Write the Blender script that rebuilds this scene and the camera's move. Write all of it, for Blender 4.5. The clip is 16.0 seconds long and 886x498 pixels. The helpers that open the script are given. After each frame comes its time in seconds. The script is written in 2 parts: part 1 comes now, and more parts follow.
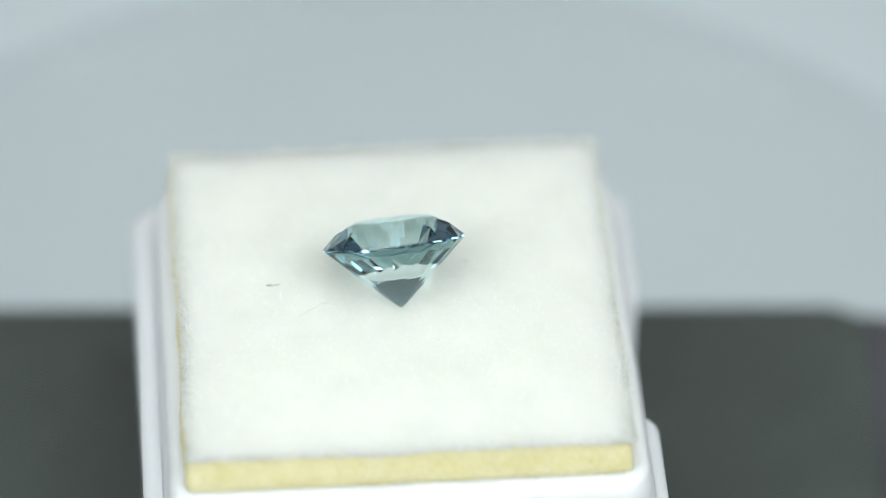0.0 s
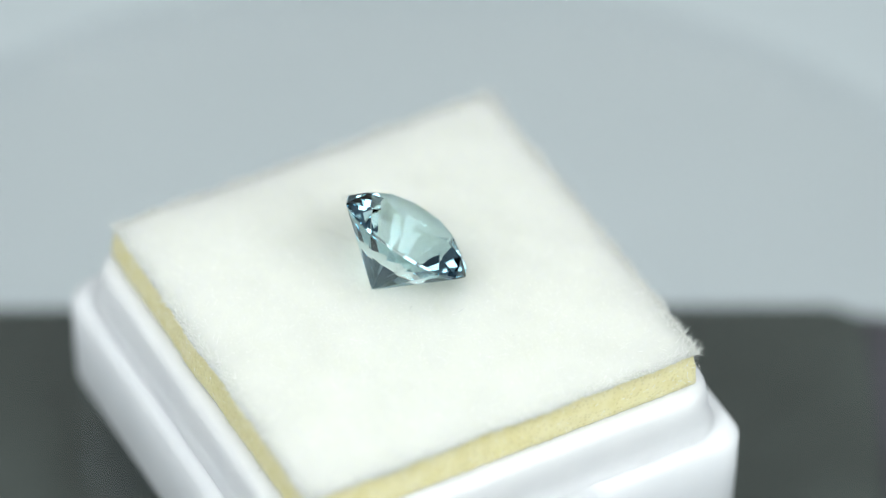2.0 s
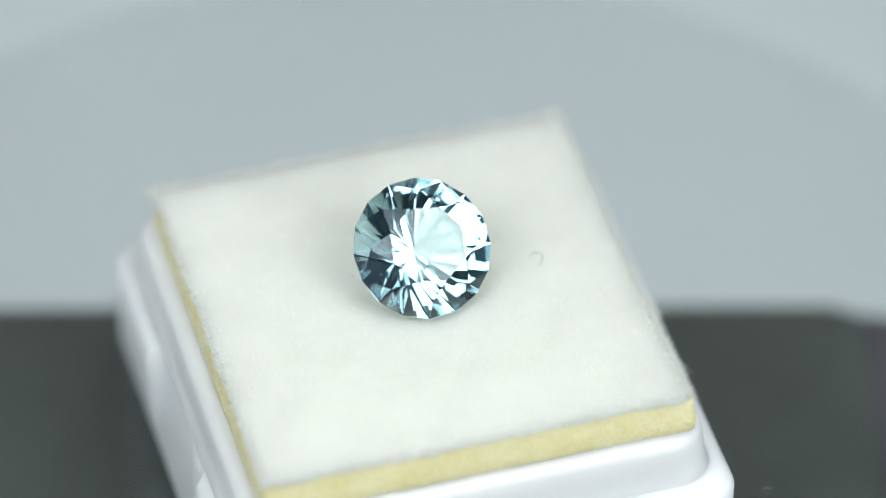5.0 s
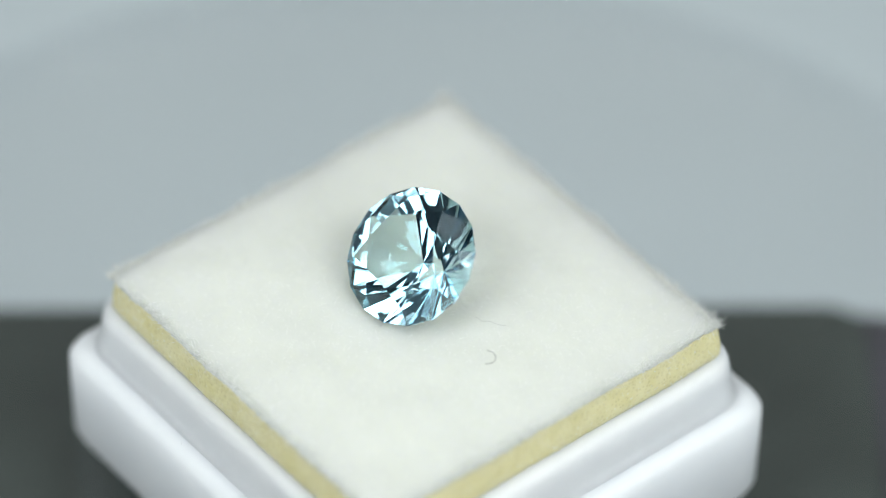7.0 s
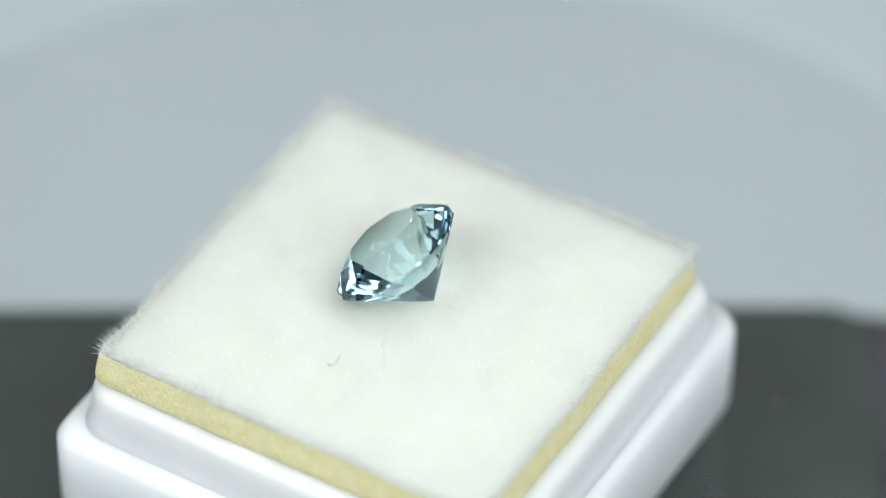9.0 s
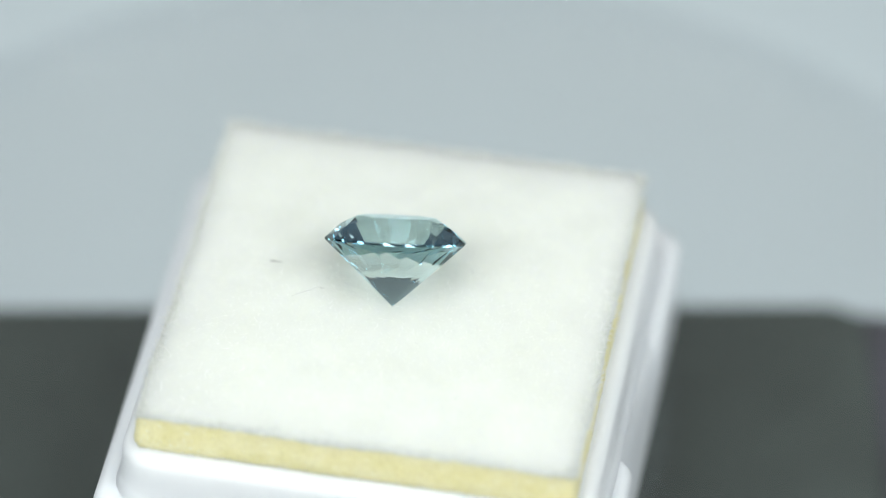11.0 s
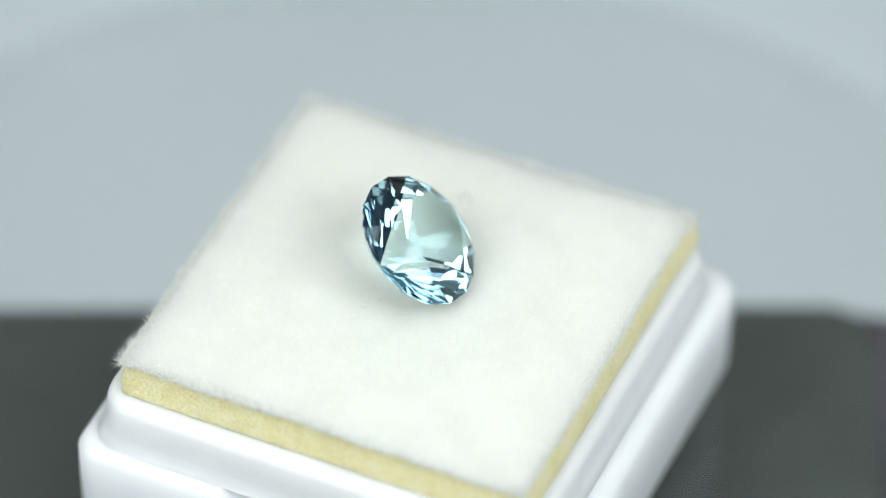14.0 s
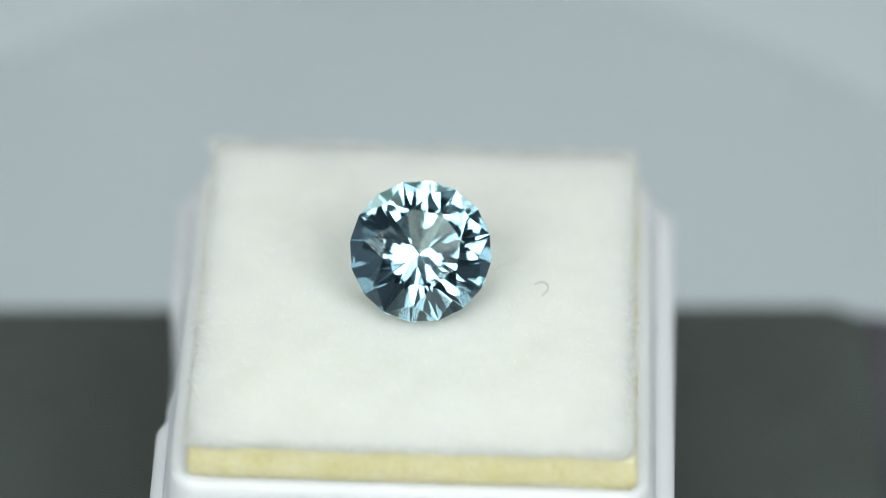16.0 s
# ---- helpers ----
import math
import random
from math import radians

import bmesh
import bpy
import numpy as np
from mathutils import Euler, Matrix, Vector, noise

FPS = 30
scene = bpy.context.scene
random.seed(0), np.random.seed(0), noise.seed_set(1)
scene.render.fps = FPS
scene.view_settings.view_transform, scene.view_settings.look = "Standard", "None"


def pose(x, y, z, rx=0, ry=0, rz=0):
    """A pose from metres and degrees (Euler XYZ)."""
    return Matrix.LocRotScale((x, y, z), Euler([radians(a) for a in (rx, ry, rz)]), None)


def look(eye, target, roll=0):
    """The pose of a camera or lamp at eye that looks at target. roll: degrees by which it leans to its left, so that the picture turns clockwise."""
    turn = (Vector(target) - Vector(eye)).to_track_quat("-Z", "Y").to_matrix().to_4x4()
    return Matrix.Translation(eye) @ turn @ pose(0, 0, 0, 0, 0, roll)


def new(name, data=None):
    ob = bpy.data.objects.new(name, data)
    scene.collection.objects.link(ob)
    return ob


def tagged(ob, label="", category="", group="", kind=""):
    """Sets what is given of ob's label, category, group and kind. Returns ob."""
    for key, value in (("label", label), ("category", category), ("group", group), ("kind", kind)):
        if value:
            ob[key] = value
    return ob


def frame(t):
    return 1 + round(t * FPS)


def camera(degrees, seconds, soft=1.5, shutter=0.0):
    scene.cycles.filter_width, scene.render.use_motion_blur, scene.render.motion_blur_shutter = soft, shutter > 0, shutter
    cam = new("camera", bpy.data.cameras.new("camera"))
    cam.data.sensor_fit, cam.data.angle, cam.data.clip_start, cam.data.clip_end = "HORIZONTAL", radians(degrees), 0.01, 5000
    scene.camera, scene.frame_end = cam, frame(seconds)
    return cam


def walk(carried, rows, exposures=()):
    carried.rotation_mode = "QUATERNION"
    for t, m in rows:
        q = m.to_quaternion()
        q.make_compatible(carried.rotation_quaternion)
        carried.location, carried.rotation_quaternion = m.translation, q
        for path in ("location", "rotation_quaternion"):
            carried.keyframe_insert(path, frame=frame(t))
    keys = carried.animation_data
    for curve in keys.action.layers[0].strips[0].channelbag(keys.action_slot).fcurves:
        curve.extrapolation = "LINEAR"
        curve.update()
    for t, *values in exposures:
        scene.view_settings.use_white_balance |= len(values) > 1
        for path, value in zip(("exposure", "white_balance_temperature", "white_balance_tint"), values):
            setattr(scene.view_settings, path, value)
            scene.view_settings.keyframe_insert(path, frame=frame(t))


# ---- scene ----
MM = 0.001
PAD_Z = 13.3          # height of the pad's edge over the disc, in mm
ELEV, DIST = radians(43.67), 280.0
AIM = (2.06, 0.0, PAD_Z + 3.77)

# ---------------------------------------------------------------- camera
cam = camera(10.48, 16.0, soft=0.9)
eye = (AIM[0], AIM[1] - DIST * math.cos(ELEV), AIM[2] + DIST * math.sin(ELEV))
STAND = look([v * MM for v in eye], [v * MM for v in AIM], 0.84)
cam.data.dof.use_dof = True
cam.data.dof.focus_distance = (DIST - 0.6) * MM
cam.data.dof.aperture_fstop = 11.5
EXPOSURES = [(0.0, 0.06), (0.5, 0.17), (2.0, 0.08), (4.0, 0.0), (6.5, -0.11), (7.5, -0.14), (8.0, -0.12), (9.0, 0.0), (11.5, 0.08), (13.5, 0.05), (14.0, 0.06), (14.5, -0.03), (15.0, -0.13), (16.0, -0.15)]
walk(cam, [(0.0, STAND), (16.0, STAND)], EXPOSURES)

# ---------------------------------------------------------------- light
world = bpy.data.worlds.new("world")
scene.world = world
world.use_nodes = True
world.node_tree.nodes["Background"].inputs[0].default_value = (0.75, 0.88, 1.0, 1)
world.node_tree.nodes["Background"].inputs[1].default_value = 0.05


def lamp(name, at, to, size, watts, colour):
    data = bpy.data.lights.new(name, "AREA")
    data.shape, data.size, data.energy, data.color = "SQUARE", size, watts, colour
    ob = new(name, data)
    ob.matrix_world = look(at, to)
    return ob


lamp("lamp_right", (0.165, -0.175, 0.245), (0, 0, 0.012), 0.20, 0.99, (0.96, 1.0, 0.98))
lamp("lamp_left", (-0.165, -0.175, 0.245), (0, 0, 0.012), 0.20, 0.86, (0.96, 1.0, 0.98))
lamp("lamp_top", (0.0, 0.0, 0.50), (0, 0.02, 0.0), 0.26, 0.66, (0.95, 0.99, 1.0))


# ---------------------------------------------------------------- materials
def material(name, colour, rough=0.5, spec=0.5, metal=0.0):
    m = bpy.data.materials.new(name)
    m.use_nodes = True
    b = m.node_tree.nodes["Principled BSDF"]
    b.inputs["Base Color"].default_value = (*colour, 1)
    b.inputs["Roughness"].default_value = rough
    b.inputs["Specular IOR Level"].default_value = spec
    b.inputs["Metallic"].default_value = metal
    return m, m.node_tree, b


def coords(nt):
    return nt.nodes.new("ShaderNodeTexCoord").outputs["Object"]


def noise_tex(nt, scale, detail=4.0, rough=0.55):
    n = nt.nodes.new("ShaderNodeTexNoise")
    n.inputs["Scale"].default_value = scale
    n.inputs["Detail"].default_value = detail
    n.inputs["Roughness"].default_value = rough
    nt.links.new(coords(nt), n.inputs["Vector"])
    return n.outputs["Fac"]


def ramp(nt, fac, stops):
    r = nt.nodes.new("ShaderNodeValToRGB")
    while len(r.color_ramp.elements) < len(stops):
        r.color_ramp.elements.new(0.5)
    for e, (p, c) in zip(r.color_ramp.elements, stops):
        e.position, e.color = p, (*c, 1)
    nt.links.new(fac, r.inputs["Fac"])
    return r.outputs["Color"]


def mul(nt, a, b, fac=1.0):
    m = nt.nodes.new("ShaderNodeMix")
    m.data_type, m.blend_type = "RGBA", "MULTIPLY"
    m.inputs[0].default_value = fac
    nt.links.new(a, m.inputs[6])
    nt.links.new(b, m.inputs[7])
    return m.outputs[2]


def relief(nt, b, fac, distance, strength=1.0, after=None):
    n = nt.nodes.new("ShaderNodeBump")
    n.inputs["Distance"].default_value = distance
    n.inputs["Strength"].default_value = strength
    nt.links.new(fac, n.inputs["Height"])
    if after:
        nt.links.new(after, n.inputs["Normal"])
    nt.links.new(n.outputs["Normal"], b.inputs["Normal"])
    return n.outputs["Normal"]


def make_plastic():
    m, nt, b = material("white_plastic", (0.80, 0.82, 0.86), 0.34, 0.5)
    c = ramp(nt, noise_tex(nt, 260, 5), [(0.3, (0.76, 0.795, 0.84)), (0.7, (0.80, 0.83, 0.87))])
    nt.links.new(c, b.inputs["Base Color"])
    r = ramp(nt, noise_tex(nt, 700, 4), [(0.3, (0.28,) * 3), (0.7, (0.42,) * 3)])
    nt.links.new(r, b.inputs["Roughness"])
    relief(nt, b, noise_tex(nt, 420, 3), 0.00006, 0.5)
    b.inputs["Subsurface Weight"].default_value = 0.75
    b.inputs["Subsurface Radius"].default_value = (1.0, 1.0, 1.0)
    b.inputs["Subsurface Scale"].default_value = 0.0035
    return m


def make_felt():
    m, nt, b = material("white_felt", (0.86, 0.86, 0.80), 0.95, 0.1)
    c = ramp(nt, noise_tex(nt, 350, 6), [(0.25, (0.62, 0.64, 0.595)), (0.75, (0.675, 0.695, 0.65))])
    fine = ramp(nt, noise_tex(nt, 6000, 3, 0.7), [(0.3, (0.965, 0.965, 0.96)), (0.65, (1.0, 1.0, 1.0))])
    nt.links.new(mul(nt, c, fine), b.inputs["Base Color"])
    n = relief(nt, b, noise_tex(nt, 5200, 4, 0.7), 0.00004, 0.35)
    relief(nt, b, noise_tex(nt, 700, 4), 0.00015, 0.55, n)
    b.inputs["Subsurface Weight"].default_value = 0.95
    b.inputs["Subsurface Radius"].default_value = (1.0, 1.0, 0.85)
    b.inputs["Subsurface Scale"].default_value = 0.0055
    return m


def make_fibre():
    m, nt, b = material("felt_fibre", (0.88, 0.89, 0.87), 0.8, 0.2)
    t, x = nt.nodes.new("ShaderNodeBsdfTranslucent"), nt.nodes.new("ShaderNodeMixShader")
    t.inputs["Color"].default_value = (0.92, 0.93, 0.91, 1)
    x.inputs[0].default_value = 0.6
    nt.links.new(b.outputs[0], x.inputs[1])
    nt.links.new(t.outputs[0], x.inputs[2])
    nt.links.new(x.outputs[0], nt.nodes["Material Output"].inputs["Surface"])
    return m


def make_foam():
    m, nt, b = material("yellow_foam", (0.70, 0.62, 0.26), 0.7, 0.3)
    c = ramp(nt, noise_tex(nt, 900, 5), [(0.3, (0.77, 0.71, 0.37)), (0.7, (0.85, 0.80, 0.51))])
    v = nt.nodes.new("ShaderNodeTexVoronoi")
    v.inputs["Scale"].default_value = 4200
    nt.links.new(coords(nt), v.inputs["Vector"])
    cells = ramp(nt, v.outputs["Distance"], [(0.05, (0.74, 0.71, 0.56)), (0.4, (1, 1, 1))])
    w = nt.nodes.new("ShaderNodeTexVoronoi")
    w.inputs["Scale"].default_value = 1500
    w.inputs["Randomness"].default_value = 1.0
    nt.links.new(coords(nt), w.inputs["Vector"])
    pits = ramp(nt, w.outputs["Distance"], [(0.10, (0.52, 0.48, 0.34)), (0.19, (1, 1, 1))])
    nt.links.new(mul(nt, mul(nt, c, cells, 0.6), pits, 0.2), b.inputs["Base Color"])
    relief(nt, b, v.outputs["Distance"], 0.00010, 0.6)
    b.inputs["Subsurface Weight"].default_value = 0.45
    b.inputs["Subsurface Radius"].default_value = (1.0, 0.95, 0.6)
    b.inputs["Subsurface Scale"].default_value = 0.0015
    return m


def make_gem():
    """Clear stone: refraction nearly colourless, inner reflections blue, as the long paths in the stone are."""
    m = bpy.data.materials.new("aquamarine")
    m.use_nodes = True
    nt = m.node_tree
    nt.nodes.remove(nt.nodes["Principled BSDF"])
    through_it, bounce = nt.nodes.new("ShaderNodeBsdfRefraction"), nt.nodes.new("ShaderNodeBsdfGlossy")
    f, x = nt.nodes.new("ShaderNodeFresnel"), nt.nodes.new("ShaderNodeMixShader")
    through_it.inputs["Color"].default_value = (0.922, 0.994, 0.998, 1)
    bounce.inputs["Color"].default_value = (0.74, 0.91, 0.985, 1)
    for n in (through_it, bounce):
        n.inputs["Roughness"].default_value = 0.0
    through_it.inputs["IOR"].default_value = f.inputs["IOR"].default_value = 1.58
    nt.links.new(f.outputs[0], x.inputs[0])
    nt.links.new(through_it.outputs[0], x.inputs[1])
    nt.links.new(bounce.outputs[0], x.inputs[2])
    nt.links.new(x.outputs[0], nt.nodes["Material Output"].inputs["Surface"])
    return m


def make_clear(name, tint, gloss):
    """Clear thin sheet: passes light straight on, with a share of gloss."""
    m = bpy.data.materials.new(name)
    m.use_nodes = True
    nt = m.node_tree
    nt.nodes.remove(nt.nodes["Principled BSDF"])
    out = nt.nodes["Material Output"]
    t, g = nt.nodes.new("ShaderNodeBsdfTransparent"), nt.nodes.new("ShaderNodeBsdfGlossy")
    x = nt.nodes.new("ShaderNodeMixShader")
    t.inputs["Color"].default_value = (*tint, 1)
    g.inputs["Roughness"].default_value = 0.06
    x.inputs[0].default_value = gloss
    nt.links.new(t.outputs[0], x.inputs[1])
    nt.links.new(g.outputs[0], x.inputs[2])
    nt.links.new(x.outputs[0], out.inputs["Surface"])
    return m


def make_dark(name, colour, rough):
    m, nt, b = material(name, colour, rough, 0.5)
    lo, hi = [v * 0.85 for v in colour], [v * 1.15 for v in colour]
    nt.links.new(ramp(nt, noise_tex(nt, 160, 5), [(0.3, lo), (0.7, hi)]), b.inputs["Base Color"])
    relief(nt, b, noise_tex(nt, 3000, 2), 0.00002, 0.4)
    return m


def make_table():
    m, nt, b = material("grey_sheet", (0.71, 0.80, 0.84), 0.55, 0.4)
    c = ramp(nt, noise_tex(nt, 45, 4), [(0.3, (0.66, 0.745, 0.785)), (0.7, (0.685, 0.77, 0.81))])
    nt.links.new(c, b.inputs["Base Color"])
    return m


def make_paint(name, colour):
    m, nt, b = material(name, colour, 0.8, 0.3)
    lo, hi = [v * 0.93 for v in colour], [v * 1.05 for v in colour]
    nt.links.new(ramp(nt, noise_tex(nt, 6, 5), [(0.3, lo), (0.7, hi)]), b.inputs["Base Color"])
    relief(nt, b, noise_tex(nt, 90, 4), 0.0006, 0.3)
    return m


PLASTIC, FELT, FIBRE, FOAM, GEM = make_plastic(), make_felt(), make_fibre(), make_foam(), make_gem()
CLEAR = make_clear("clear_acrylic", (0.988, 0.99, 0.99), 0.062)
CLEAR_EDGE = make_clear("acrylic_edge", (0.952, 0.957, 0.962), 0.03)
PANEL = make_dark("black_panel", (0.050, 0.063, 0.059), 0.6)
HOUSING = make_dark("dark_grey_plastic", (0.060, 0.060, 0.075), 0.6)
# the last is for unseen side and front walls, dark for the gem's reflections
TABLE, CLOTH, UNSEEN_DARK = make_table(), make_paint("black_cloth", (0.035, 0.04, 0.045)), make_paint("unseen_dark_wall", (0.105, 0.125, 0.15))
# pale so that the added roof bounces light down
BOUNCE_ROOF = make_paint("bounce_roof", (0.60, 0.62, 0.63))
# lighter, warm tone of the unseen back wall, mirrored in the gem's tip
UNSEEN_WARM = make_paint("unseen_warm_wall", (0.42, 0.37, 0.34))
HAIR = make_dark("dark_lint", (0.28, 0.28, 0.28), 0.7)
DUST = material("dust", (0.38, 0.39, 0.39), 0.9, 0.2)[0]


# ---------------------------------------------------------------- mesh helpers
def linked(name, bm, mat, smooth=False):
    me = bpy.data.meshes.new(name)
    bmesh.ops.recalc_face_normals(bm, faces=bm.faces)
    bm.to_mesh(me)
    bm.free()
    me.materials.append(mat)
    if smooth:
        me.shade_smooth()
    return new(name, me)


def part(name, bm, mat, parent, label="", smooth=False):
    ob = linked(name, bm, mat, smooth)
    ob.parent = parent
    return tagged(ob, label)


def plain_part(name, verts, faces, mat, parent, label="", kind=""):
    me = bpy.data.meshes.new(name)
    me.from_pydata(verts, [], faces)
    me.materials.append(mat)
    ob = new(name, me)
    ob.parent = parent
    return tagged(ob, label, kind=kind)


def loop(hx, hy, r, cx=0.0, cy=0.0, corner=7, side=24):
    """Points, in mm, round a rectangle with rounded corners, against the clock."""
    pts = []
    for k, (sx, sy) in enumerate(((1, 1), (-1, 1), (-1, -1), (1, -1))):
        for i in range(corner + 1):
            a = radians(90 * k + 90 * i / corner)
            pts.append((sx * (hx - r) + r * math.cos(a), sy * (hy - r) + r * math.sin(a)))
        a, nxt = pts[-1], ((-1, 1), (-1, -1), (1, -1), (1, 1))[k]
        e = radians(90 * (k + 1))
        b = (nxt[0] * (hx - r) + r * math.cos(e), nxt[1] * (hy - r) + r * math.sin(e))
        pts += [(a[0] + (b[0] - a[0]) * i / side, a[1] + (b[1] - a[1]) * i / side) for i in range(1, side)]
    return [(x + cx, y + cy) for x, y in pts]


def loft(rings, close_first=False, close_last=False):
    """A skin over rings of equal count; rings hold points in mm."""
    bm = bmesh.new()
    rows = [[bm.verts.new([v * MM for v in p]) for p in ring] for ring in rings]
    n = len(rows[0])
    for a, b in zip(rows, rows[1:]):
        for i in range(n):
            bm.faces.new((a[i], a[(i + 1) % n], b[(i + 1) % n], b[i]))
    if close_first:
        bm.faces.new(rows[0])
    if close_last:
        bm.faces.new(rows[-1])
    return bm


def slab(x0, x1, y0, y1, z0, z1):
    bm = bmesh.new()
    bmesh.ops.create_cube(bm, size=1)
    for v in bm.verts:
        v.co = ((x0 + x1) / 2 + v.co.x * (x1 - x0), (y0 + y1) / 2 + v.co.y * (y1 - y0), (z0 + z1) / 2 + v.co.z * (z1 - z0))
    return bm


# ---------------------------------------------------------------- the setting
def setting():
    """A pale table in an unseen dark grey enclosure, added to shape the gem's reflections; behind the camera its front
    is closed with a dark cloth.
    """
    tagged(linked("table", slab(-0.36, 0.36, -0.35, 0.48, -0.105, -0.09), TABLE), "pale blue-grey smooth table sheet", "table", kind="structure")
    # added walls out of view, their tones set by what the gem mirrors
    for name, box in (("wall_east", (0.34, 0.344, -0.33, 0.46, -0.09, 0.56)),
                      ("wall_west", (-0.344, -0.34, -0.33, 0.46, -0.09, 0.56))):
        tagged(linked(name, slab(*box), UNSEEN_DARK), "unseen dark blue-grey side wall added for the gem's dark reflections", "photo tent", kind="structure")
    tagged(linked("wall_north", slab(-0.344, 0.344, 0.46, 0.464, -0.09, 0.56), UNSEEN_WARM), "unseen warm grey back wall added for the gem's reflections", "photo tent", kind="structure")
    # roof out of view, added as a reflector to soften the gem's shadow
    tagged(linked("ceiling", slab(-0.344, 0.344, -0.334, 0.464, 0.56, 0.564), BOUNCE_ROOF), "unseen white roof added to bounce light onto the pad", "photo tent", kind="structure")
    front = bmesh.new()
    for x0, x1, z0, z1 in ((-0.344, -0.22, -0.09, 0.56), (0.22, 0.344, -0.09, 0.56), (-0.22, 0.22, 0.40, 0.56), (-0.22, 0.22, -0.09, 0.0)):
        piece = slab(x0, x1, -0.334, -0.33, z0, z1)
        rest = bpy.data.meshes.new("piece")
        piece.to_mesh(rest)
        piece.free()
        front.from_mesh(rest)
        bpy.data.meshes.remove(rest)
    tagged(linked("wall_south", front, UNSEEN_DARK), "unseen dark grey front wall added round a black opening", "photo tent", kind="structure")
    # black cloth out of view, added so the gem mirrors a dark opening
    tagged(linked("curtain", slab(-0.23, 0.23, -0.345, -0.337, -0.01, 0.41), CLOTH), "unseen black cloth added behind the camera to darken the gem's reflections", "curtain", kind="structure")


# ---------------------------------------------------------------- turntable
def turntable_base():
    """Dark housing under the clear disc; its back edge lies just behind the turning axis."""
    base = new("turntable")
    base.matrix_world = pose(0, 0, -0.090, 0, 0, 1.5)
    tagged(base, "dark grey turntable housing with black top panel", "turntable")
    cx, hx, y1, y0 = 0.0, 38.0, 19.0, -70.0
    cy, hy = (y0 + y1) / 2, (y1 - y0) / 2
    rings = []
    for inset, z in ((0.6, 0.0), (0, 0.6), (0, 82.6), (0.35, 83.3), (1.1, 83.6)):
        rings.append([(x, y, z) for x, y in loop(hx - inset, hy - inset, 9.0 - inset, cx, cy)])
    part("housing", loft(rings, True, True), HOUSING, base, "dark grey plastic housing", True)
    rings = []
    for inset, z in ((0.0, 83.3), (0.0, 83.9), (0.25, 84.15), (0.7, 84.2)):
        rings.append([(x, y, z) for x, y in loop(29.7 - inset, hy - 0.2 - inset, 2.6 - inset, cx, cy)])
    part("top_panel", loft(rings, True, True), PANEL, base, "black satin top panel", True)
    rings = [[(5.0 * math.cos(k * math.pi / 16), 5.0 * math.sin(k * math.pi / 16), z) for k in range(32)] for z in (84.1, 87.05)]
    part("shaft", loft(rings, True, True), HOUSING, base, "short round drive shaft", True)
    rng = random.Random(8)
    for x, y, r in ((-22.06, 10.37, 0.42), (-18.0, 13.2, 0.38)):
        rings = []
        for k, z in ((1.0, 84.19), (0.8, 84.24), (0.3, 84.27)):
            rings.append([(x + r * k * math.cos(a * math.pi / 5) * rng.uniform(0.85, 1.15), y + r * k * math.sin(a * math.pi / 5) * rng.uniform(0.85, 1.15), z) for a in range(10)])
        part("dirt_spot", loft(rings, True, True), CLOTH, base, "small dark spot of dirt", True)
    return base


def turntable_disc():
    disc = new("acrylic_disc")
    tagged(disc, "round clear acrylic turntable disc with a few dust specks", "disc")
    n, R = 160, 44.6

    def ring(r, z):
        return [(r * math.cos(2 * math.pi * k / n), r * math.sin(2 * math.pi * k / n), z) for k in range(n)]
    plate = bmesh.new()
    for z in (-2.9, 0.0):
        plate.faces.new([plate.verts.new([v * MM for v in p]) for p in ring(R - 1.2, z)])
    part("plate", plate, CLEAR, disc, "clear acrylic plate")
    part("edge", loft([ring(R - 1.19, -2.9), ring(R - 0.1, -2.9), ring(R, -2.8), ring(R, -0.1), ring(R - 0.1, 0.0), ring(R - 1.19, 0.0)]), CLEAR_EDGE, disc, "polished acrylic edge")
    for pane in disc.children:
        pane.visible_shadow = False
    rng = random.Random(5)
    verts, faces = [], []
    for k in range(26):
        a, r, s = rng.uniform(0, 2 * math.pi), rng.uniform(17, 34), rng.uniform(0.05, 0.15)
        x, y, i = r * math.cos(a), r * math.sin(a), len(verts)
        verts += [((x + s * math.cos(q) * rng.uniform(0.6, 1.3)) * MM, (y + s * math.sin(q) * rng.uniform(0.6, 1.3)) * MM, 0.00003) for q in (0, 1.26, 2.5, 3.8, 5.0)]
        verts.append((x * MM, y * MM, 0.00009))
        faces += [(i + j, i + (j + 1) % 5, i + 5) for j in range(5)]
    plain_part("dust", verts, faces, DUST, disc, "pale dust specks", "stuff")
    return disc


# ---------------------------------------------------------------- box
BOX_X, BOX_Y = -0.60, -0.12       # the rim
BODY_X, BODY_Y = -0.72, 0.0        # the wider lower body


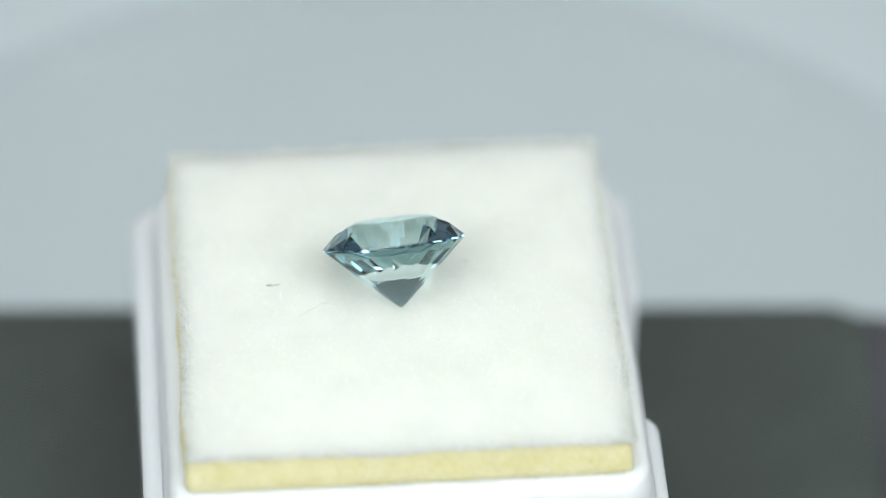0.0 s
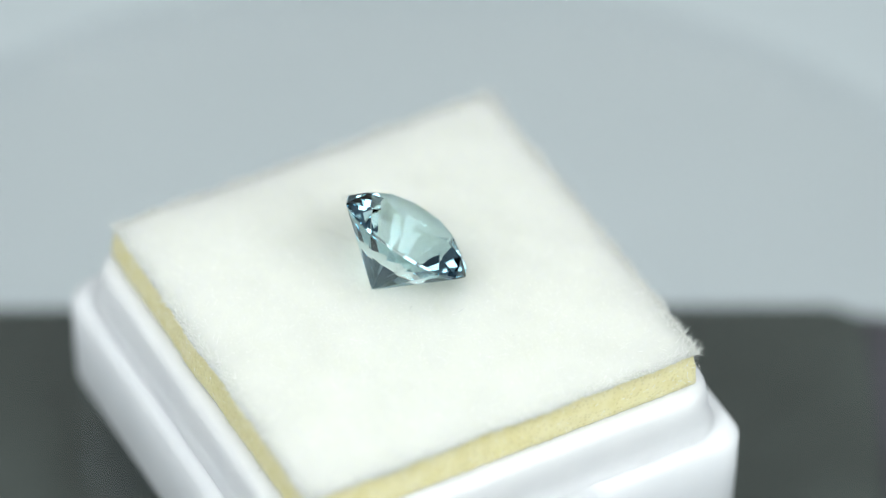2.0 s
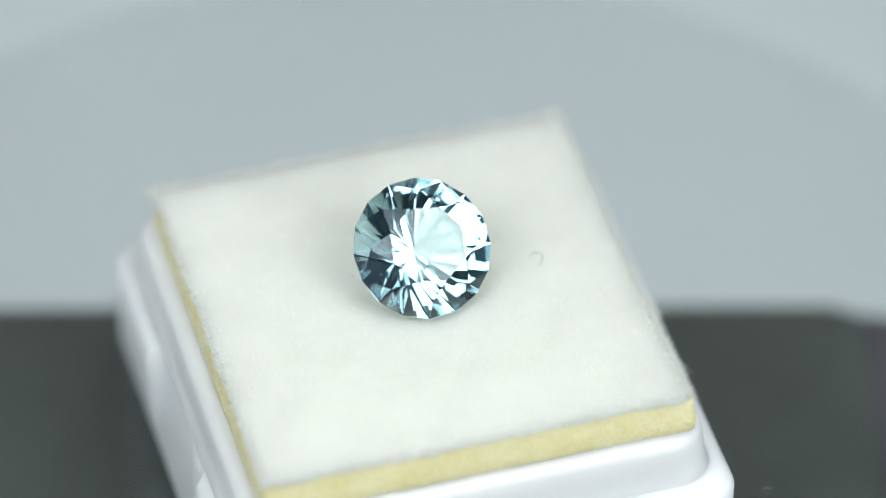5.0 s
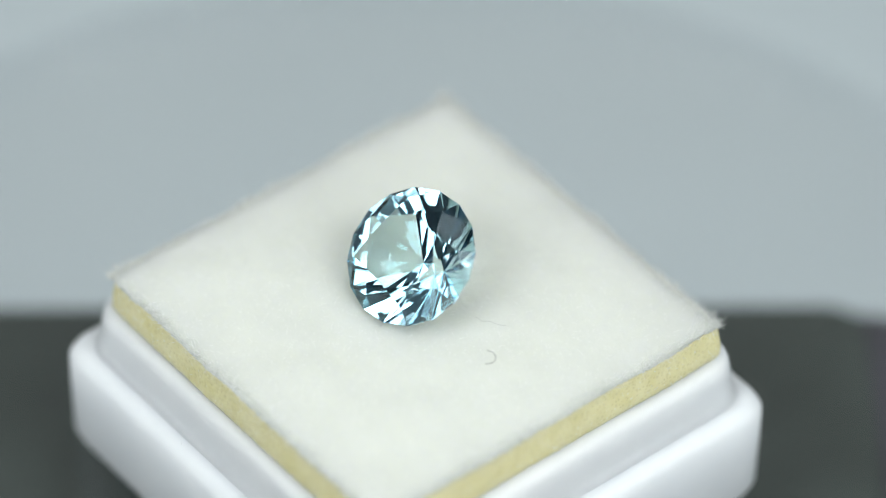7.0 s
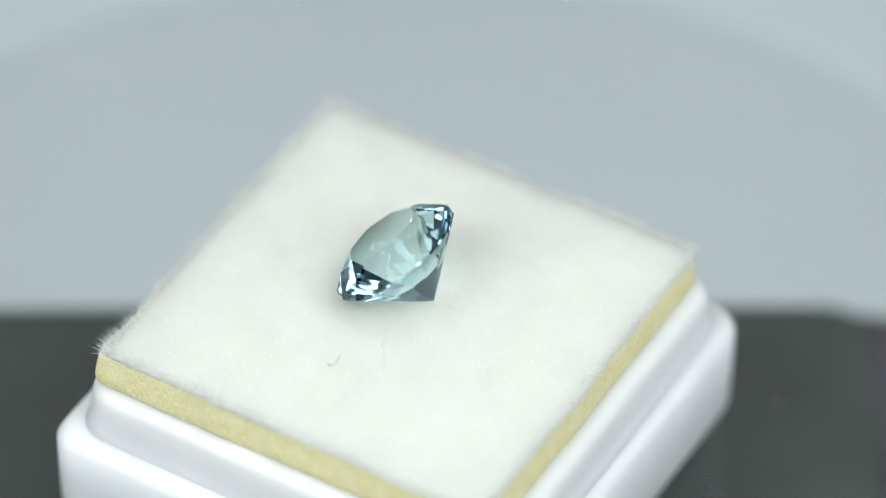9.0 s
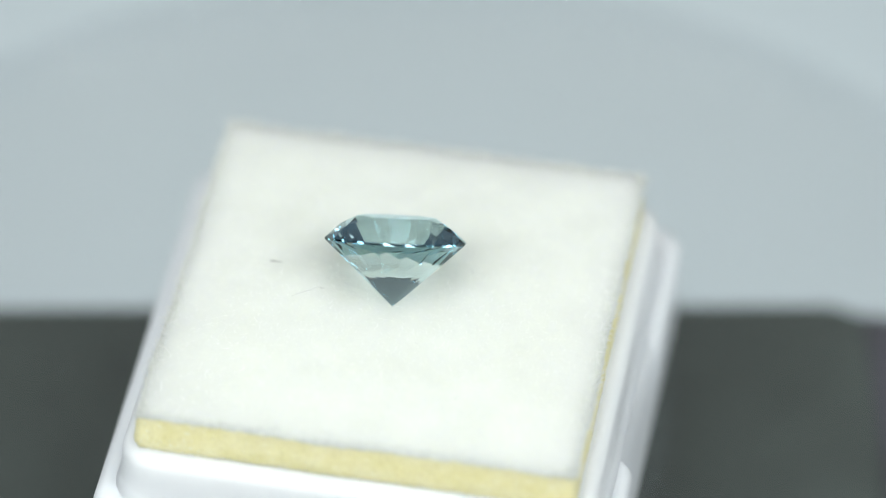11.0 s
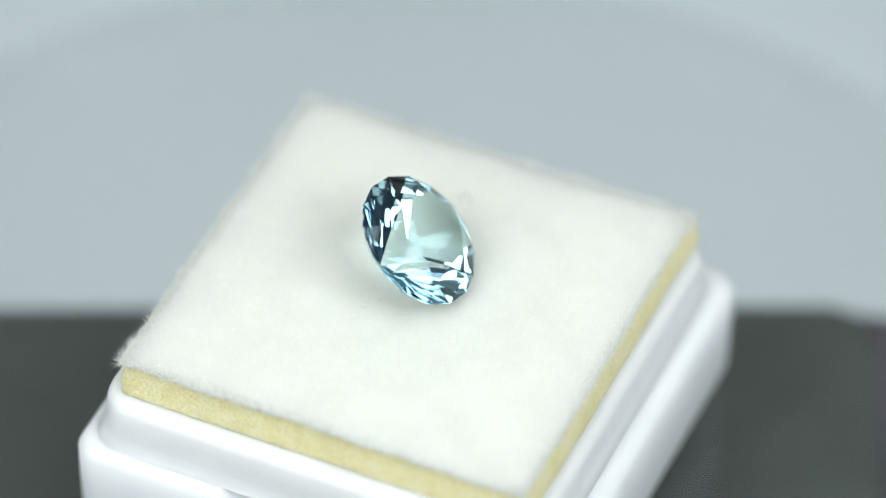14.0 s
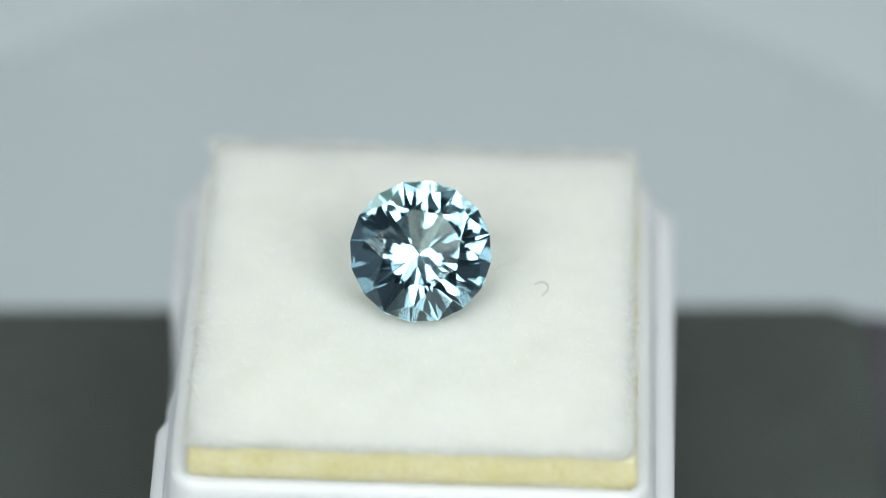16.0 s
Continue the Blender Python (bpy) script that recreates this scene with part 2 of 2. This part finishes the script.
def gem_box():
    """White box base: raised rim, stepped outer body with a finger recess in one side."""
    box = new("gem_box")
    tagged(box, "small square white plastic gem box base standing on the disc", "box")

    def z(v):
        return v + PAD_Z
    rim = [(12.44, 0.7, -9.5), (12.46, 0.8, -2.75), (12.52, 0.9, -2.55), (12.85, 1.4, -2.44), (13.35, 1.9, -2.54), (13.65, 2.1, -2.80),
           (13.78, 2.2, -3.2), (13.86, 2.2, -4.2), (13.89, 2.2, -4.9), (13.97, 2.2, -5.3), (14.12, 2.2, -5.56), (14.28, 2.1, -5.72)]
    part("rim", loft([[(x, y, z(h)) for x, y in loop(s, s, r, BOX_X + (PAD_X - BOX_X) * (s < 12.7), BOX_Y + (PAD_Y - BOX_Y) * (s < 12.7))] for s, r, h in rim], True, False), PLASTIC, box, "raised rounded plastic rim", True)
    body = [(13.5, 2.1, -5.55), (14.0, 2.1, -5.62), (14.5, 2.0, -5.80), (14.85, 1.9, -6.08), (15.05, 1.9, -6.50), (15.04, 1.9, -9.0),
            (14.98, 1.9, -12.3), (14.75, 1.9, -12.95), (14.2, 1.9, -13.24), (13.3, 1.9, -13.3)]
    rings = []
    for s, r, h in body:
        ring = []
        for x, y in loop(s + 0.13, s + 0.13, r, BODY_X, BODY_Y, 7, 60):
            q = y - BODY_Y
            if abs(x - BODY_X) > s - 1.0 and s > 13.95:
                if x > BODY_X:
                    w = min(1.0, max(0.0, (q + 5.4) / 0.3)) * min(1.0, max(0.0, (3.8 - q) / 3.0))
                    step = min(1.0, max(0.0, (q + 5.4) / 0.3)) * min(1.0, max(0.0, (5.4 - q) / 0.3))
                    x -= min(1.0, max(0.0, (h + 12.4) / 3.0)) * min(0.85, s - 13.92) * (0.55 * step + 0.45 * w * w * (3 - 2 * w))
            ring.append((x, y, z(h)))
        rings.append(ring)
    part("body", loft(rings, False, True), PLASTIC, box, "stepped white plastic body with one recessed side", True)
    rng = random.Random(3)
    verts, faces = [], []
    for x, y, h in ((-14.6, -8.0, -5.78), (-14.5, -5.2, -5.78), (-14.4, -1.5, -5.78), (-4.0, -14.1, -5.64), (6.5, -13.0, -2.42), (-13.4, 5.0, -2.42), (3.0, 14.4, -5.74)):
        i, r = len(verts), rng.uniform(0.03, 0.07)
        ring = [(x + r * rng.uniform(0.5, 1.2) * math.cos(a), y + r * rng.uniform(0.5, 1.2) * math.sin(a)) for a in (0, 1.05, 2.1, 3.14, 4.2, 5.2)]
        verts += [(p * MM, q * MM, z(h - 0.05) * MM) for p, q in ring] + [(x * MM, y * MM, z(h + 0.05) * MM)]
        faces += [(i + k, i + (k + 1) % 6, i + 6) for k in range(6)]
    plain_part("dirt_specks", verts, faces, HAIR, box, "tiny dark dirt specks", "stuff")
    return box


# ---------------------------------------------------------------- pad
PAD_X, PAD_Y, PAD_H = -0.60, 0.0, 12.55


def dome(u, v):
    return 0.95 * (1 - abs(u) ** 3.0) * (1 - abs(v) ** 3.0)


def pad_edge(x, y):
    """Uneven hand-cut edge: how far a boundary point moves out, in mm."""
    return 0.16 * noise.noise((x * 0.35, y * 0.35, 3.1)) + 0.07 * noise.noise((x * 1.7, y * 1.7, 9.0))


def felt_point(u, v):
    x, y = PAD_X + u * PAD_H, PAD_Y + v * PAD_H
    m = max(abs(u), abs(v))
    k = 1 + (0.22 + pad_edge(x, y)) / PAD_H * m ** 8
    if u < 0 < v:
        k -= 0.028 * max(0.0, (min(abs(u), abs(v)) - 0.92) / 0.08) ** 2
    fall = max(0.0, (m - 0.93) / 0.07)
    h = dome(u, v) + 0.05 * noise.noise((x * 0.5, y * 0.5, 1.0)) + 0.025 * noise.noise((x * 2.2, y * 2.2, 5.0)) - 0.04 * fall ** 3
    return PAD_X + u * PAD_H * k, PAD_Y + v * PAD_H * k, PAD_Z + 0.05 + h


def foam_bulge(h):
    """How far the foam's cut side leans out at the height h over the pad's edge, in mm."""
    return 0.20 * min(1.0, max(0.0, -h - 0.1) / 1.4) * (h > -2.5)


def pad():
    insert = new("foam_pad")
    tagged(insert, "square white felt pad on yellow foam set in the box", "pad")
    n = 72
    bm = bmesh.new()
    grid = [[bm.verts.new([c * MM for c in felt_point(-1 + 2 * i / n, -1 + 2 * j / n)]) for i in range(n + 1)] for j in range(n + 1)]
    for j in range(n):
        for i in range(n):
            bm.faces.new((grid[j][i], grid[j][i + 1], grid[j + 1][i + 1], grid[j + 1][i]))
    rim = [grid[0][i] for i in range(n)] + [grid[j][n] for j in range(n)] + [grid[n][n - i] for i in range(n)] + [grid[n - j][0] for j in range(n)]
    low = []
    for v in rim:
        x, y = v.co.x / MM, v.co.y / MM
        drop = 0.05 + 0.17 * noise.noise((x * 0.33, y * 0.33, 7.0)) + 0.10 * noise.noise((x * 2.0, y * 2.0, 2.0))
        low.append(bm.verts.new((v.co.x, v.co.y, v.co.z - drop * MM)))
    m = len(rim)
    for i in range(m):
        k = (i + 1) % m
        bm.faces.new((rim[i], rim[k], low[k], low[i]))
    part("felt", bm, FELT, insert, "soft white felt cover with frayed edges", True)

    rings = []
    for h in (-6.0, -2.6, -2.4, -2.1, -1.7, -1.2, -0.7, -0.23, -0.16):
        ring = []
        for x, y in loop(PAD_H - 0.05, PAD_H - 0.05, 0.4, PAD_X, PAD_Y, 4, 70):
            up = min(1.0, max(0.0, (h + 2.6) / 0.5))
            k = 1 + (0.06 + up * (pad_edge(x, y) + 0.30) + 0.05 * noise.noise((x * 3, y * 3, h * 3)) - 0.11 * up + foam_bulge(h) - 0.22 * up * max(0.0, (x - PAD_X) / PAD_H) ** 8) / PAD_H
            ring.append((PAD_X + (x - PAD_X) * k, PAD_Y + (y - PAD_Y) * k, PAD_Z + h))
        rings.append(ring)
    part("foam", loft(rings, True, True), FOAM, insert, "yellow cellular foam layer", True)

    rng = random.Random(11)
    verts, faces = [], []

    def strand(p, d, length, width):
        side = Vector((rng.uniform(-1, 1), rng.uniform(-1, 1), rng.uniform(-1, 1))).cross(d).normalized() * width
        bend = Vector((rng.uniform(-1, 1), rng.uniform(-1, 1), rng.uniform(-0.6, 0.8))) * length * 0.35
        a, b, c = Vector(p), Vector(p) + d * length * 0.55 + bend * 0.4, Vector(p) + d * length + bend
        i = len(verts)
        verts.extend([tuple(v * MM) for v in (a - side, a + side, b + side * 0.8, b - side * 0.8, c)])
        faces.extend([(i, i + 1, i + 2, i + 3), (i + 3, i + 2, i + 4)])
    for k in range(13000):
        s, t = rng.randrange(4), rng.uniform(-1, 1)
        e = 1 - abs(rng.gauss(0, 0.02))
        u, v = ((e, t), (t, e), (-e, t), (t, -e))[s]
        x, y, h = felt_point(u, v)
        thick = 0.55 + 0.45 * noise.noise((x * 0.8, y * 0.8, 4.0))
        out = Vector(((1, 0), (0, 1), (-1, 0), (0, -1))[s] + (0,))
        d = (out * rng.uniform(0.2, 1.0) + Vector((rng.gauss(0, 0.7), rng.gauss(0, 0.7), rng.uniform(0.25, 1.2)))).normalized()
        corner = 1.0 + 0.55 * max(0.0, abs(t) - 0.9) / 0.1
        strand((x, y, h - rng.uniform(0, 0.06)), d, rng.uniform(0.25, 1.1) * thick * corner, rng.uniform(0.008, 0.015))
    for k in range(5000):
        u, v = rng.uniform(-0.99, 0.99), rng.uniform(-0.99, 0.99)
        d = Vector((rng.gauss(0, 1), rng.gauss(0, 1), rng.uniform(0.1, 1.1))).normalized()
        strand(felt_point(u, v), d, rng.uniform(0.12, 0.36), rng.uniform(0.004, 0.008))
    for k in range(2200):
        s, t, h = rng.randrange(4), rng.uniform(-1, 1), rng.uniform(-2.4, -0.3)
        if rng.random() > 0.25 + 0.75 * abs(t) ** 3:
            continue
        x, y = ((1, t), (t, 1), (-1, t), (t, -1))[s]
        out = Vector(((1, 0), (0, 1), (-1, 0), (0, -1))[s] + (0,))
        x, y = PAD_X + x * (PAD_H - 0.04), PAD_Y + y * (PAD_H - 0.04)
        grow = pad_edge(x, y) + 0.24 + foam_bulge(h)
        d = (out * rng.uniform(-0.1, 0.5) + Vector((rng.gauss(0, 0.8) * abs(out.y), rng.gauss(0, 0.8) * abs(out.x), rng.gauss(0, 0.8)))).normalized()
        strand((x + out.x * grow, y + out.y * grow, PAD_Z + h), d, rng.uniform(0.08, 0.32), rng.uniform(0.012, 0.026))
    plain_part("fuzz", verts, faces, FIBRE, insert, "fine loose white felt fibres", "stuff")
    verts, faces = [], []
    spots = [(6.6, 3.37), (4.42, -8.45), (1.51, -4.83), (2.87, -1.66), (-1.21, 9.55), (7.43, 6.3), (3.58, 1.48), (-1.85, 3.49), (1.9, -0.7), (2.1, -0.95), (2.9, -1.3), (12.0, 3.55)]
    for x, y in spots:
        u, v = (x - PAD_X) / PAD_H, (y - PAD_Y) / PAD_H
        d = Vector((rng.gauss(0, 1), rng.gauss(0, 1), rng.uniform(0, 0.4))).normalized()
        p = felt_point(u, v)
        strand((p[0], p[1], p[2] + 0.06), d, rng.uniform(0.1, 0.3), rng.uniform(0.008, 0.016))
    plain_part("lint_specks", verts, faces, HAIR, insert, "scattered dark lint specks", "stuff")
    return insert


# ---------------------------------------------------------------- gem
GEM_R, TILT, TURN = 4.14, 49.9, 96.9
TIP = (-0.48, -2.09, PAD_Z + 0.99)


def gem_pose():
    """Culet at the pad, table raised 50 degrees over it towards the box's far side."""
    return pose(TIP[0] * MM, TIP[1] * MM, TIP[2] * MM) @ pose(0, 0, 0, 0, 0, TURN) @ pose(0, 0, 0, 0, 90 - TILT, 0) @ pose(0, 0, 0, 0, 0, 11)


def gemstone():
    """Round brilliant: table, stars, kites, upper halves, girdle, lower halves and mains; the culet is the origin."""
    R, crown, pav = GEM_R, math.tan(radians(36)), math.tan(radians(42.3))
    depth, belt, table, mid, lower = R * pav, 0.03 * R, 0.56, 0.80, 0.18
    bm = bmesh.new()

    def ring(r, z, shift, count=8):
        return [bm.verts.new((r * math.cos(2 * math.pi * (k + shift) / count) * MM, r * math.sin(2 * math.pi * (k + shift) / count) * MM, z * MM)) for k in range(count)]
    c = math.cos(math.pi / 8)
    zt = depth + belt
    T = ring(table * R, zt + (1 - table) * R * crown, 0)
    M = ring(mid * R, zt + (1 - mid * c) * R * crown, 0.5)
    G = ring(R, zt, 0, 16)
    H = ring(R, depth, 0, 16)
    N = ring(lower * R, depth - (1 - lower * c) * R * pav, 0.5)
    tip = bm.verts.new((0, 0, 0))
    bm.faces.new(T)
    for k in range(8):
        q, p = (k + 1) % 8, (k - 1) % 8
        bm.faces.new((T[k], M[k], T[q]))
        bm.faces.new((T[k], M[p], G[2 * k], M[k]))
        bm.faces.new((M[k], G[2 * k], G[2 * k + 1]))
        bm.faces.new((M[k], G[2 * k + 1], G[(2 * k + 2) % 16]))
        bm.faces.new((N[k], H[2 * k], H[2 * k + 1]))
        bm.faces.new((N[k], H[2 * k + 1], H[(2 * k + 2) % 16]))
        bm.faces.new((tip, N[p], H[2 * k], N[k]))
    for k in range(16):
        q = (k + 1) % 16
        bm.faces.new((G[k], G[q], H[q], H[k]))
    bmesh.ops.recalc_face_normals(bm, faces=bm.faces)
    gem = new("gemstone")
    tagged(gem, "round brilliant cut pale blue gemstone lying tilted on felt", "gemstone")
    top, waist = zt + (1 - table) * R * crown, depth + belt / 2
    for name, label in (("table", "large flat table facet"), ("crown", "star, kite and half facets of the crown"), ("girdle", "thin faceted girdle"), ("pavilion", "pointed pavilion facets")):
        verts, faces, seen = [], [], {}
        for f in bm.faces:
            m = sum(v.co.z for v in f.verts) / len(f.verts) / MM
            belongs = "table" if m > top - 0.01 else "girdle" if abs(m - waist) < belt * 0.1 else "crown" if m > waist else "pavilion"
            if belongs == name:
                faces.append([seen.setdefault(v, len(seen)) for v in f.verts])
        verts = [tuple(v.co) for v in seen]
        plain_part(name, verts, faces, GEM, gem, label)
    bm.free()
    return gem


# ---------------------------------------------------------------- lint
def lint(points, width):
    """A thin bent fibre along points given on the pad, in mm."""
    data = bpy.data.curves.new("lint_fibre", "CURVE")
    data.dimensions, data.bevel_depth, data.bevel_resolution = "3D", width * MM, 1
    s = data.splines.new("NURBS")
    s.points.add(len(points) - 1)
    s.use_endpoint_u, s.order_u = True, 3
    for p, (x, y, h) in zip(s.points, points):
        u, v = (x - PAD_X) / PAD_H, (y - PAD_Y) / PAD_H
        p.co = (x * MM, y * MM, (felt_point(u, v)[2] + h) * MM, 1)
    data.materials.append(HAIR)
    ob = new("lint_fibre", data)
    return tagged(ob, "tiny dark curled lint fibre on the felt", "lint", "lint on the pad")


setting()
BASE = turntable_base()
DISC = turntable_disc()
BOX = gem_box()
PAD = pad()
STONE = gemstone()
LINT = [
    lint([(-7.43, 0.08, 0.42), (-7.72, -0.06, 0.52), (-8.08, -0.05, 0.52), (-8.26, 0.12, 0.36), (-8.17, 0.35, 0.18), (-7.91, 0.55, 0.05)], 0.022),
    lint([(-6.42, -2.4, 0.05), (-5.95, -1.90, 0.05), (-5.46, -1.80, 0.07), (-5.15, -1.30, 0.07), (-4.99, -1.42, 0.07), (-4.66, -1.35, 0.05)], 0.007),
]

# ---------------------------------------------------------------- what turns
# seconds and degrees of the disc about its axis
TURNS = [(0.0, 4.9), (0.5, -11.3), (1.0, -27.5), (1.5, -44.2), (2.0, -61.0), (2.5, -77.8), (3.0, -94.8), (3.5, -112.0), (4.0, -129.1),
         (4.5, -146.0), (5.0, -162.8), (5.5, -179.6), (6.0, -196.4), (6.5, -213.4), (7.0, -230.5), (7.5, -247.7), (8.0, -265.2), (8.5, -282.7),
         (9.0, -300.1), (9.5, -317.6), (10.0, -335.1), (10.5, -352.5), (11.0, -369.9), (11.5, -387.2), (12.0, -404.4), (12.5, -421.7),
         (13.0, -438.9), (13.5, -456.3), (14.0, -473.8), (14.5, -491.2), (15.0, -508.2), (15.5, -524.9), (16.0, -541.3)]


def spin(thing, rest):
    walk(thing, [(t, pose(0, 0, 0, 0, 0, a) @ rest) for t, a in TURNS])


def motions():
    for thing in (DISC, BOX, PAD, *LINT):
        spin(thing, Matrix.Identity(4))
    spin(STONE, gem_pose())


motions()
